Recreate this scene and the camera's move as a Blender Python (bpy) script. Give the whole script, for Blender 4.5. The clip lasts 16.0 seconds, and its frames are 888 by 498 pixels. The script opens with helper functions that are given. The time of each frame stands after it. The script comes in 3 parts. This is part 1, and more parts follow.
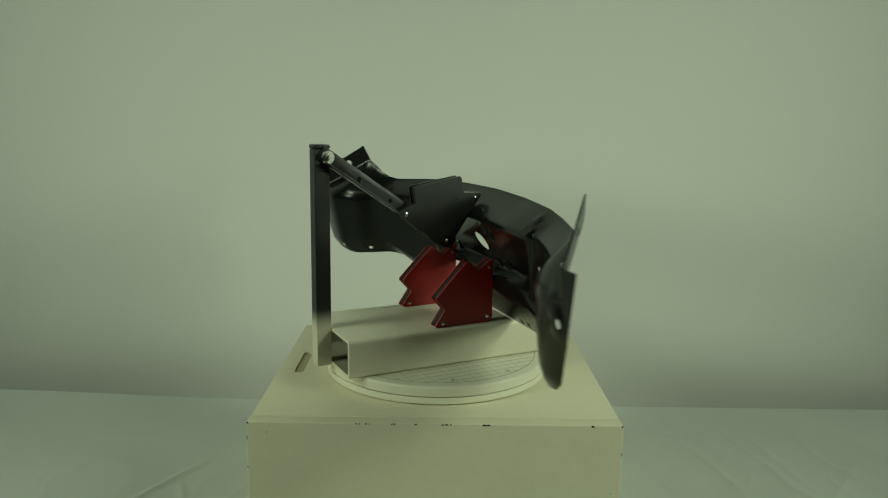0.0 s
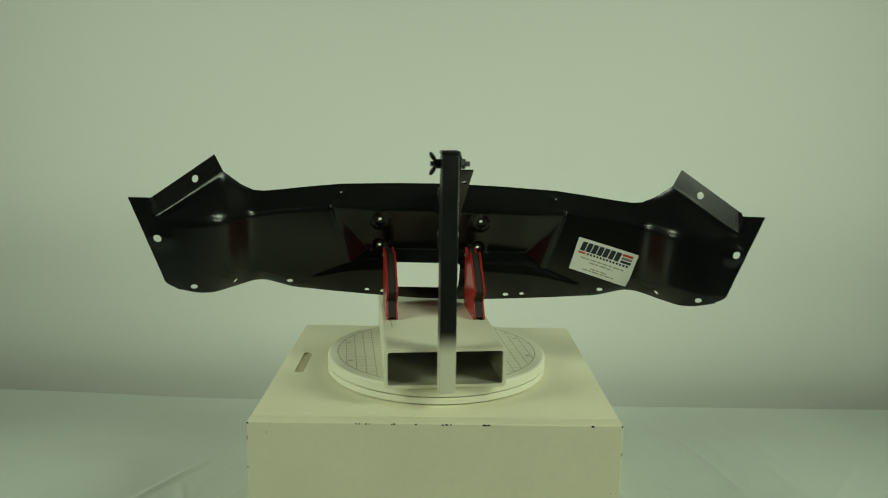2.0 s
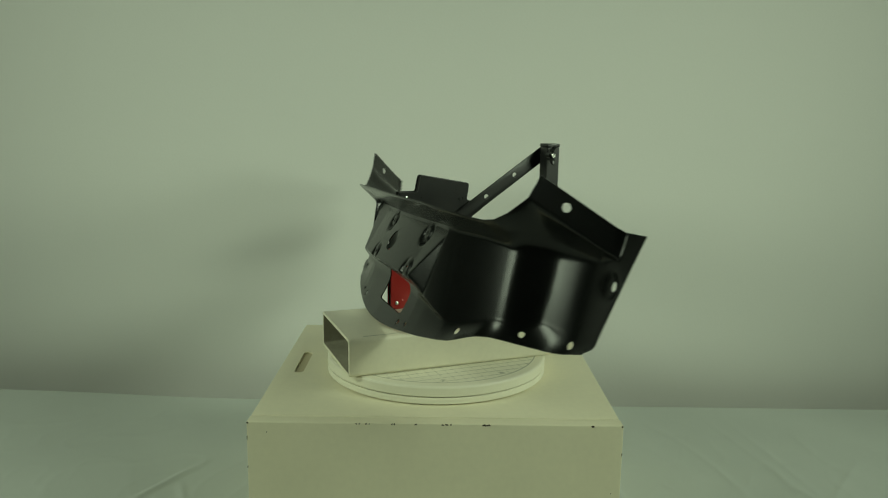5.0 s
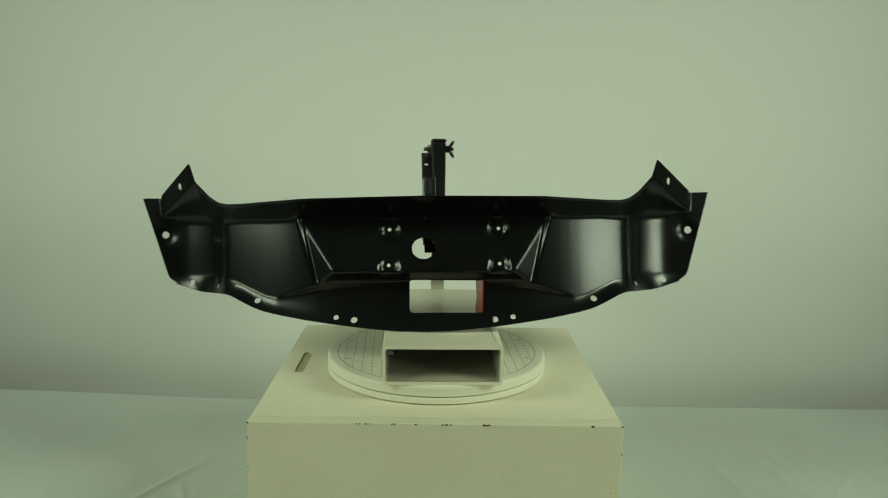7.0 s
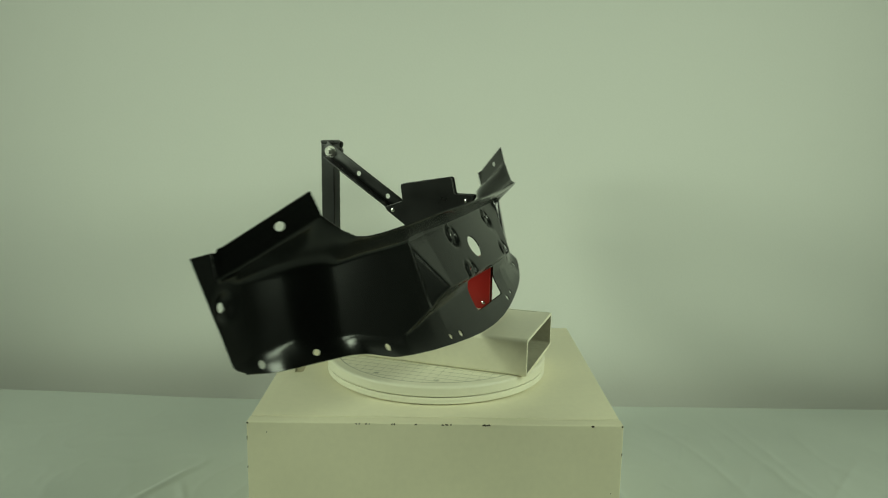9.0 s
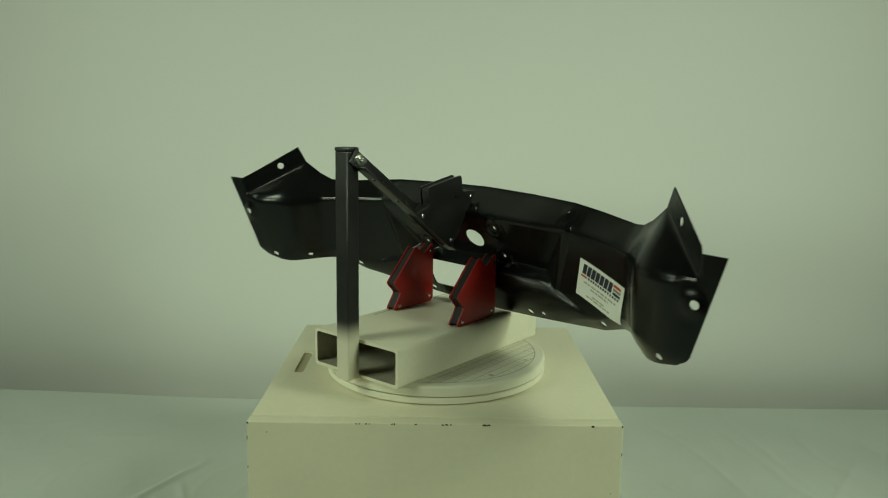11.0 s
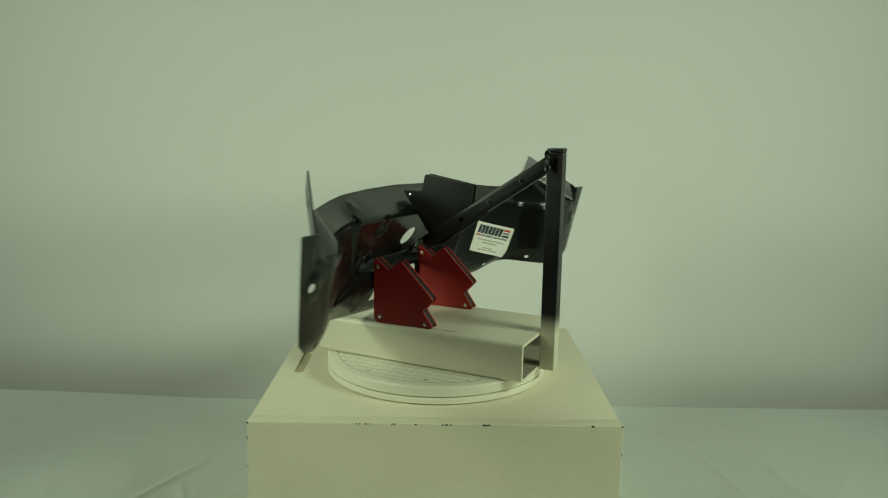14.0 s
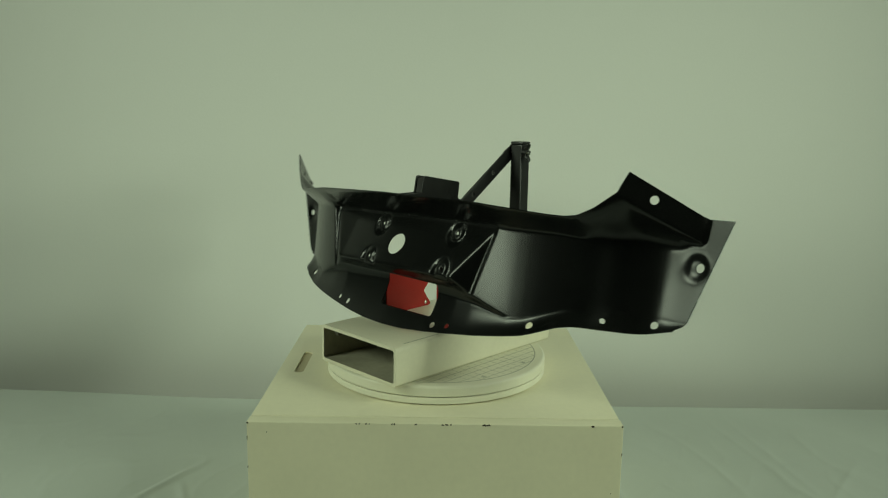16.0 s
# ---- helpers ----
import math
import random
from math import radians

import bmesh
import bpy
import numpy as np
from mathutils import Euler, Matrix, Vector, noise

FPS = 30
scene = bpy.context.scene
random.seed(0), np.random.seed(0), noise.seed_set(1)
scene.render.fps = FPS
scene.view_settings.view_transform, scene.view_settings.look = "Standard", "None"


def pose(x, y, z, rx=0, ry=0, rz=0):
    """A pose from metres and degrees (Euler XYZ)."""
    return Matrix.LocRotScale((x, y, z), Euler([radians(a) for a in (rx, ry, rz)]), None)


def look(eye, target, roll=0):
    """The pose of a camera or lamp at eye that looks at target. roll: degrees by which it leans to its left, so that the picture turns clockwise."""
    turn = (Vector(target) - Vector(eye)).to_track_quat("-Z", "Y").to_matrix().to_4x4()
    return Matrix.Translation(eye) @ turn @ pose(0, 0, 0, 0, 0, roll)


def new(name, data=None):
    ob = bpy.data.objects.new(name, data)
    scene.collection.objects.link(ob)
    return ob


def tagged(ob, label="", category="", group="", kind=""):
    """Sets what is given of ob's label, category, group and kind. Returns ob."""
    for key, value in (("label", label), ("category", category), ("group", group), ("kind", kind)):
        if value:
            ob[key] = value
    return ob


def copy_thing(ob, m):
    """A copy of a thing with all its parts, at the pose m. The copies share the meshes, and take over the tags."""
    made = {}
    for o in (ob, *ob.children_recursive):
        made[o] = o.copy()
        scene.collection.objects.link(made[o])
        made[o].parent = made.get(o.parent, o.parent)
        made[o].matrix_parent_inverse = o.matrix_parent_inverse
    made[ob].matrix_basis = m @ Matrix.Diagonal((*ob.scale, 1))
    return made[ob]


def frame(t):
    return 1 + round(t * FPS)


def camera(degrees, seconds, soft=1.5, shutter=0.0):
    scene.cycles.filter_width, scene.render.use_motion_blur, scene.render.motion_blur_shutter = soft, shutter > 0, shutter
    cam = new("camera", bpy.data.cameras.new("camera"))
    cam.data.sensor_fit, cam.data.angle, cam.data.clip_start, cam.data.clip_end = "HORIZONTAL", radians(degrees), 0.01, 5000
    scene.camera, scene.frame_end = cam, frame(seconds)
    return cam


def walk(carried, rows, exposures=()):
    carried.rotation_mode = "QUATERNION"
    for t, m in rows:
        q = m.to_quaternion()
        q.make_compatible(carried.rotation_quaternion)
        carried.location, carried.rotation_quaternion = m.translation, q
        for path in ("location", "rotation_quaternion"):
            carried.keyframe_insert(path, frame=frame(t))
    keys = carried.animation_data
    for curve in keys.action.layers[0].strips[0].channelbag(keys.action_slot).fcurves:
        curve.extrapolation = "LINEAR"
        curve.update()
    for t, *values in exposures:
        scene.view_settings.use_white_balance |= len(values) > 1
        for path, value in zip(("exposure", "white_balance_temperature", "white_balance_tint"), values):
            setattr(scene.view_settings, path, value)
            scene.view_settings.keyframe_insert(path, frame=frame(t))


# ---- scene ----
# camera: stands still before a turntable; the origin is the turntable's axis
cam = camera(59.37, 16.0, soft=1.05, shutter=0.5)
EYE = Vector((0.0, -1.0626, 0.3513))
AIM = EYE + Vector((0.00796, 0.99997, -0.18123))
# the camera's own exposure sinks while the dark panel is seen end-on
STOPS = ((0, -0.34), (0.5, -0.19), (1, 0), (3.5, 0), (4.0, -0.18), (4.4, -0.28), (5.0, -0.28), (5.7, -0.18), (6.5, -0.05), (7, 0), (9, 0), (9.6, -0.15), (10.3, -0.34), (10.8, -0.19), (11.3, 0), (13.8, 0), (14.3, -0.18), (14.7, -0.28), (15.3, -0.26), (16, -0.17))
walk(cam, [(0.0, look(EYE, AIM, 0.887)), (16.0, look(EYE, AIM, 0.887))], STOPS)

# world and lights: a closed room with two high lamps and two soft boxes
world = bpy.data.worlds.new("room_air")
scene.world = world
world.use_nodes = True
world.node_tree.nodes["Background"].inputs["Color"].default_value = (0.80, 0.88, 0.70, 1)
world.node_tree.nodes["Background"].inputs["Strength"].default_value = 0.02
TINT = (0.83, 1.0, 0.72)


def area_light(name, eye, target, sx, sy, watts, colour=TINT, spread=120):
    data = bpy.data.lights.new(name, "AREA")
    data.shape, data.size, data.size_y = "RECTANGLE", sx, sy
    data.energy, data.color, data.spread = watts, colour, radians(spread)
    ob = new(name, data)
    ob.matrix_world = look(eye, target)
    return ob


area_light("key_light", (-1.62, -0.80, 1.26), (0.0, 0.14, 0.04), 0.70, 0.50, 2.7, spread=78)
area_light("key_light", (1.62, -0.80, 1.26), (0.0, 0.14, 0.04), 0.70, 0.50, 3.6, spread=78)
area_light("soft_box", (-2.14, -1.08, 0.62), (0, 0.2, 0.30), 1.05, 0.45, 2.1, spread=66)
area_light("soft_box", (2.22, -1.28, 0.62), (0, 0.2, 0.30), 0.80, 0.45, 2.25, spread=66)


# ---- materials ----
def mat(name, colour, rough=0.5, metal=0.0, vary=0.12, grain=40.0, blotch=6.0, bump=0.1, rough_vary=0.1, coat=0.0, depth=0.001):
    m = bpy.data.materials.new(name)
    m.use_nodes = True
    nt = m.node_tree
    b = nt.nodes["Principled BSDF"]
    b.inputs["Metallic"].default_value = metal
    b.inputs["Coat Weight"].default_value = coat
    b.inputs["Coat Roughness"].default_value = 0.15
    co = nt.nodes.new("ShaderNodeTexCoord")
    fine, wide = nt.nodes.new("ShaderNodeTexNoise"), nt.nodes.new("ShaderNodeTexNoise")
    for n, s in ((fine, grain), (wide, blotch)):
        n.inputs["Scale"].default_value = s
        n.inputs["Detail"].default_value = 5
        nt.links.new(co.outputs["Object"], n.inputs["Vector"])
    mix = nt.nodes.new("ShaderNodeMath")
    mix.operation = "MULTIPLY_ADD"
    nt.links.new(wide.outputs["Fac"], mix.inputs[0])
    mix.inputs[1].default_value = 0.65
    half = nt.nodes.new("ShaderNodeMath")
    half.operation = "MULTIPLY"
    half.inputs[1].default_value = 0.35
    nt.links.new(fine.outputs["Fac"], half.inputs[0])
    nt.links.new(half.outputs[0], mix.inputs[2])
    ramp = nt.nodes.new("ShaderNodeValToRGB")
    ramp.color_ramp.elements[0].position, ramp.color_ramp.elements[1].position = 0.3, 0.7
    ramp.color_ramp.elements[0].color = (*[c * (1 - vary) for c in colour], 1)
    ramp.color_ramp.elements[1].color = (*[min(1, c * (1 + vary)) for c in colour], 1)
    nt.links.new(mix.outputs[0], ramp.inputs["Fac"])
    nt.links.new(ramp.outputs["Color"], b.inputs["Base Color"])
    rg = nt.nodes.new("ShaderNodeMapRange")
    rg.inputs["To Min"].default_value, rg.inputs["To Max"].default_value = max(0.03, rough - rough_vary), min(1, rough + rough_vary)
    rg.inputs["From Min"].default_value, rg.inputs["From Max"].default_value = 0.3, 0.7
    nt.links.new(mix.outputs[0], rg.inputs["Value"])
    nt.links.new(rg.outputs["Result"], b.inputs["Roughness"])
    bp = nt.nodes.new("ShaderNodeBump")
    bp.inputs["Strength"].default_value, bp.inputs["Distance"].default_value = bump, depth
    nt.links.new(fine.outputs["Fac"], bp.inputs["Height"])
    nt.links.new(bp.outputs["Normal"], b.inputs["Normal"])
    return m


# unseen surfaces: walls dark as if unlit, ceiling greyer for a dim reflection
DARK_WALL = mat("dark grey for unseen walls", (0.05, 0.05, 0.05), 0.9, vary=0.05, grain=220, blotch=1.2, bump=0.15)
GREY_PAINT = mat("grey for unseen ceiling", (0.32, 0.32, 0.31), 0.9, vary=0.05, grain=220, blotch=1.2, bump=0.15)
WALL = mat("matt white wall paint", (0.78, 0.78, 0.75), 0.9, vary=0.02, grain=220, blotch=1.2, bump=0.15)
CLOTH = mat("white cotton sheet", (0.60, 0.635, 0.60), 0.95, vary=0.04, grain=900, blotch=5, bump=0.3, depth=0.0004)
CREAM = mat("cream painted board", (0.77, 0.72, 0.54), 0.5, vary=0.05, grain=120, blotch=9, bump=0.12)
CREAM_STEEL = mat("cream sprayed steel", (0.75, 0.71, 0.56), 0.38, vary=0.06, grain=160, blotch=14, bump=0.12)
MILL = mat("dark mill scale steel", (0.22, 0.21, 0.17), 0.6, vary=0.3, grain=120, blotch=14, bump=0.2)
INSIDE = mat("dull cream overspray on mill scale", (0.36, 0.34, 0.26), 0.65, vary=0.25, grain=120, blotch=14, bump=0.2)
PLATTER = mat("cream plastic platter", (0.78, 0.75, 0.61), 0.5, vary=0.03, grain=200, blotch=8, bump=0.05)


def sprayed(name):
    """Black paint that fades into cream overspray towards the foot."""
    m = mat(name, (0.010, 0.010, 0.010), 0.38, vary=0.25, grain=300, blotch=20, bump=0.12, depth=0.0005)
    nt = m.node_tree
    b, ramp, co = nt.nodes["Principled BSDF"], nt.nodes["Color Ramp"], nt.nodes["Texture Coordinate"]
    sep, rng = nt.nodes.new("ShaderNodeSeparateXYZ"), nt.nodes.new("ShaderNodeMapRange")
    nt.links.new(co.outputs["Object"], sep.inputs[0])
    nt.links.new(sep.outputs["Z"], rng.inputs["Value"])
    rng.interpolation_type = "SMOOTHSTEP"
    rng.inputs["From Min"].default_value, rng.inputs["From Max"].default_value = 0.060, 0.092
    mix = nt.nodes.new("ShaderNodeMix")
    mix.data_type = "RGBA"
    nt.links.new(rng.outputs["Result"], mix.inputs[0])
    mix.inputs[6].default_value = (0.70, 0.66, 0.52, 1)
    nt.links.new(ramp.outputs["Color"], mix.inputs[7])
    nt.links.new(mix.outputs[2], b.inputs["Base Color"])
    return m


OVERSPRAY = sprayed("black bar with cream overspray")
# near-black fill: darkness of narrow gaps and the contact shadow, put in as colour
GAP = mat("dark gap and contact shade", (0.03, 0.03, 0.025), 0.8)
FIBRE = mat("bare fibreboard", (0.50, 0.44, 0.29), 0.85, vary=0.15, grain=400, blotch=30, bump=0.3, depth=0.0004)
PRINT = mat("faded grey print", (0.42, 0.41, 0.325), 0.6, vary=0.25, grain=90, blotch=22)
BLACK = mat("black electro coat", (0.0056, 0.0062, 0.0058), 0.22, vary=0.25, grain=70, blotch=11, bump=0.002, rough_vary=0.008, depth=0.0003)
BLACK.node_tree.nodes["Principled BSDF"].inputs["Specular IOR Level"].default_value = 0.37
BLACK_PAINT = mat("satin black paint", (0.006, 0.006, 0.006), 0.36, vary=0.25, grain=300, blotch=20, bump=0.12, depth=0.0005)
BLACK_EDGE = mat("dark magnet core", (0.008, 0.006, 0.006), 0.65, vary=0.3, grain=300, blotch=40, bump=0.2)
RED = mat("red enamel", (0.31, 0.012, 0.009), 0.36, vary=0.12, grain=240, blotch=25, bump=0.10, depth=0.0005)
STEEL = mat("zinc plated steel", (0.62, 0.62, 0.58), 0.28, metal=1.0, vary=0.1, grain=300, blotch=40, bump=0.05)
PAPER = mat("white sticker paper", (0.80, 0.79, 0.74), 0.45, vary=0.03, grain=300, blotch=20, bump=0.03)
NAVY = mat("dark navy ink", (0.012, 0.018, 0.030), 0.45, vary=0.1)
ORANGE = mat("orange red ink", (0.55, 0.06, 0.025), 0.45, vary=0.1)
GREY_INK = mat("grey ink", (0.22, 0.23, 0.22), 0.5, vary=0.1)
PALE_INK = mat("pale brown ink", (0.42, 0.38, 0.30), 0.5, vary=0.1)
CHIP = mat("bare dark wood", (0.05, 0.035, 0.02), 0.85, vary=0.4, grain=400, blotch=60)


# ---- mesh helpers ----
def mesh_of(bm, name, material, smooth_angle=20):
    me = bpy.data.meshes.new(name)
    bm.normal_update()
    bm.to_mesh(me)
    bm.free()
    me.materials.append(material)
    me.polygons.foreach_set("use_smooth", [True] * len(me.polygons))
    me.set_sharp_from_angle(angle=radians(smooth_angle))
    return me


def part(name, bm, material, parent, label="", smooth_angle=20):
    ob = new(name, mesh_of(bm, name, material, smooth_angle))
    ob.parent = parent
    return tagged(ob, label)


def thing(name, label, category, group="", kind=""):
    return tagged(new(name), label, category, group, kind)


def box(x0, x1, y0, y1, z0, z1, bevel=0.001, segments=2):
    bm = bmesh.new()
    m = Matrix.LocRotScale(((x0 + x1) / 2, (y0 + y1) / 2, (z0 + z1) / 2), None, (x1 - x0, y1 - y0, z1 - z0))
    bmesh.ops.create_cube(bm, size=1, matrix=m)
    if bevel:
        bmesh.ops.bevel(bm, geom=bm.edges[:], offset=bevel, segments=segments, profile=0.5, affect="EDGES")
    return bm


def lathe(profile, steps=96, m=None):
    """Turn a list of (radius, height) about z."""
    bm = bmesh.new()
    rings = []
    for r, z in profile:
        if r < 1e-6:
            rings.append([bm.verts.new((0, 0, z))])
        else:
            rings.append([bm.verts.new((r * math.cos(2 * math.pi * i / steps), r * math.sin(2 * math.pi * i / steps), z)) for i in range(steps)])
    for a, b in zip(rings, rings[1:]):
        for i in range(steps):
            j = (i + 1) % steps
            if len(a) == 1 and len(b) > 1:
                bm.faces.new((a[0], b[j], b[i]))
            elif len(b) == 1 and len(a) > 1:
                bm.faces.new((a[i], a[j], b[0]))
            elif len(a) > 1:
                bm.faces.new((a[i], a[j], b[j], b[i]))
    bmesh.ops.recalc_face_normals(bm, faces=bm.faces[:])
    if m is not None:
        bm.transform(m)
    return bm


def prism(outline, x0, x1, bevel=0.0006):
    """Extrude an outline in the y-z plane from x0 to x1."""
    bm = bmesh.new()
    a = [bm.verts.new((x0, y, z)) for y, z in outline]
    b = [bm.verts.new((x1, y, z)) for y, z in outline]
    bm.faces.new(a)
    bm.faces.new(b[::-1])
    for i in range(len(a)):
        j = (i + 1) % len(a)
        bm.faces.new((a[j], a[i], b[i], b[j]))
    bmesh.ops.recalc_face_normals(bm, faces=bm.faces[:])
    if bevel:
        caps = [e for e in bm.edges if abs(e.verts[0].co.x - e.verts[1].co.x) < 1e-9]
        bmesh.ops.bevel(bm, geom=caps, offset=bevel, segments=2, profile=0.5, affect="EDGES")
    return bm


def rounded(outline, radii, steps=4):
    """Round the corners of a closed outline."""
    out, n = [], len(outline)
    for i in range(n):
        p, a, b = (Vector(outline[k % n]) for k in (i, i - 1, i + 1))
        r = radii[i] if isinstance(radii, (list, tuple)) else radii
        if r <= 0:
            out.append(tuple(p))
            continue
        s, e = p + (a - p).normalized() * r, p + (b - p).normalized() * r
        for k in range(steps + 1):
            t = k / steps
            out.append(tuple(s * (1 - t) ** 2 + p * 2 * t * (1 - t) + e * t * t))
    return out


def cut(ob, cutters):
    """Cut the holes given as bmeshes out of a mesh object, and keep the result as its plain mesh."""
    joined = bpy.data.meshes.new("cutter")
    bm = bmesh.new()
    for c in cutters:
        tmp = bpy.data.meshes.new("tmp")
        c.to_mesh(tmp)
        c.free()
        bm.from_mesh(tmp)
        bpy.data.meshes.remove(tmp)
    bm.to_mesh(joined)
    bm.free()
    tool = new("cutter", joined)
    mod = ob.modifiers.new("holes", "BOOLEAN")
    mod.operation, mod.solver, mod.object = "DIFFERENCE", "EXACT", tool
    dg = bpy.context.evaluated_depsgraph_get()
    dg.update()
    me = bpy.data.meshes.new_from_object(ob.evaluated_get(dg))
    ob.modifiers.clear()
    old = ob.data
    ob.data = me
    bpy.data.meshes.remove(old)
    bpy.data.objects.remove(tool)
    bpy.data.meshes.remove(joined)
    me.polygons.foreach_set("use_smooth", [True] * len(me.polygons))
    me.set_sharp_from_angle(angle=radians(38))


def rod(p, way, radius, length, steps=20):
    """A closed cylinder centred at p along way."""
    bm = bmesh.new()
    turn = Vector(way).normalized().to_track_quat("Z", "Y").to_matrix().to_4x4()
    bmesh.ops.create_cone(bm, cap_ends=True, segments=steps, radius1=radius, radius2=radius, depth=length, matrix=Matrix.Translation(p) @ turn)
    return bm


# ---- the room ----
CLOTH_Z, WALL_Y = -0.2284, 0.525


def room():
    def slab(name, x0, x1, y0, y1, z0, z1, label, category, material=DARK_WALL):
        ob = new(name, mesh_of(box(x0, x1, y0, y1, z0, z1, 0), name, material))
        return tagged(ob, label, category, kind="structure")
    back = slab("wall_north", -2.6, 2.6, 0, 0.1, -1.2, 2.0, "plain matt white painted wall behind the table", "wall", WALL)
    back.matrix_world = pose(0, WALL_Y, 0, 0, 0, -0.7)
    # added out of view to close the room; tones chosen for the panel's reflections
    slab("wall_west", -2.6, -2.5, -2.6, 1.1, -1.2, 2.0, "plain dark grey side wall, unseen, keeps reflections dark", "wall")
    slab("wall_east", 2.5, 2.6, -2.6, 1.1, -1.2, 2.0, "plain dark grey side wall, unseen, keeps reflections dark", "wall")
    slab("wall_south", -2.6, 2.6, -2.7, -2.6, -1.2, 2.0, "plain dark grey wall, unseen, keeps reflections dark", "wall")
    slab("ceiling", -2.6, 2.6, -2.7, 1.1, 2.0, 2.1, "plain grey ceiling, unseen, reflected dimly in the panel", "ceiling", GREY_PAINT)
    slab("floor", -2.6, 2.6, -2.7, 1.1, -1.3, -1.2, "plain dark floor", "floor")


# creases: x, y, slope, height, half length, half width
FOLDS = [(0.276, 0.10, -0.25, 0.005, 0.05, 0.006), (0.272, 0.02, -0.30, 0.006, 0.06, 0.008), (0.250, -0.05, -0.2, 0.007, 0.06, 0.007), (0.3900, 0.012, -0.72, 0.0028, 0.045, 0.0016),
         (0.372, 0.085, -0.6, 0.0018, 0.016, 0.0018), (-0.42, 0.05, 0.5, 0.004, 0.08, 0.007), (-0.36, -0.02, -0.4, 0.004, 0.07, 0.006), (0.66, 0.10, 0.8, 0.002, 0.08, 0.007)]


def table_cloth():
    """A sheet spread over a table, wrinkled, ending short of the wall."""
    bm = bmesh.new()
    nx, ny = 900, 200
    x0, x1, y0, y1 = -1.7, 1.7, -0.60, 0.42
    grid = []
    for j in range(ny + 1):
        row = []
        for i in range(nx + 1):
            x, y = x0 + (x1 - x0) * i / nx, y0 + (y1 - y0) * j / ny
            n1 = noise.noise(Vector((x * 3.1, y * 2.3, 0.4)))
            ridge = 1 - abs(noise.noise(Vector((x * 7 + 2.0 * n1, y * 3 - n1, 3.7)))) * 2
            fine = 1 - abs(noise.noise(Vector((x * 13 - y * 6, y * 9 + x * 4, 8.1)))) * 2
            flat = min(1.0, max(0.0, (0.42 - y) / 0.30))
            z = CLOTH_Z + flat * (0.005 * n1 + 0.0018 * max(0, ridge) ** 4 + 0.0012 * max(0, fine) ** 5)
            lift = min(1.0, max(0.0, (-0.30 - x) / 0.5))
            z += 0.007 * lift * lift * (3 - 2 * lift)
            fall = min(1.0, max(0.0, (x - 0.05) / 0.30))
            z += 0.009 * min(1.0, max(0.0, (-0.50 - x) / 0.45)) - 0.006 * fall * fall * (3 - 2 * fall)
            # long diagonal folds over the corner of the table
            for fx, fy, slope, height, reach, width in FOLDS:
                d = (x - fx) - slope * (y - fy)
                along = min(1.0, max(0.0, 1.3 - abs(y - fy) / reach))
                z += height * along * math.exp(-(d / width) ** 2)
            row.append(bm.verts.new((x, y, z)))
        grid.append(row)
    for j in range(ny):
        for i in range(nx):
            bm.faces.new((grid[j][i], grid[j][i + 1], grid[j + 1][i + 1], grid[j + 1][i]))
    ext = bmesh.ops.extrude_face_region(bm, geom=bm.faces[:])
    for v in ext["geom"]:
        if isinstance(v, bmesh.types.BMVert):
            v.co.z -= 0.004
    bmesh.ops.recalc_face_normals(bm, faces=bm.faces[:])
    ob = new("table_cloth", mesh_of(bm, "table_cloth", CLOTH, 80))
    tagged(ob, "creased white cotton sheet spread over the table", "cloth")
    table = thing("table", "plain white table under the sheet", "table")
    part("tabletop", box(-1.65, 1.65, -0.55, 0.40, CLOTH_Z - 0.06, CLOTH_Z - 0.02, 0.003), CREAM, table)
    for x in (-1.55, 1.55):
        for y in (-0.45, 0.34):
            part("leg", box(x - 0.03, x + 0.03, y - 0.03, y + 0.03, -1.2, CLOTH_Z - 0.06, 0.003), CREAM, table)


BOX_TOP = -0.010


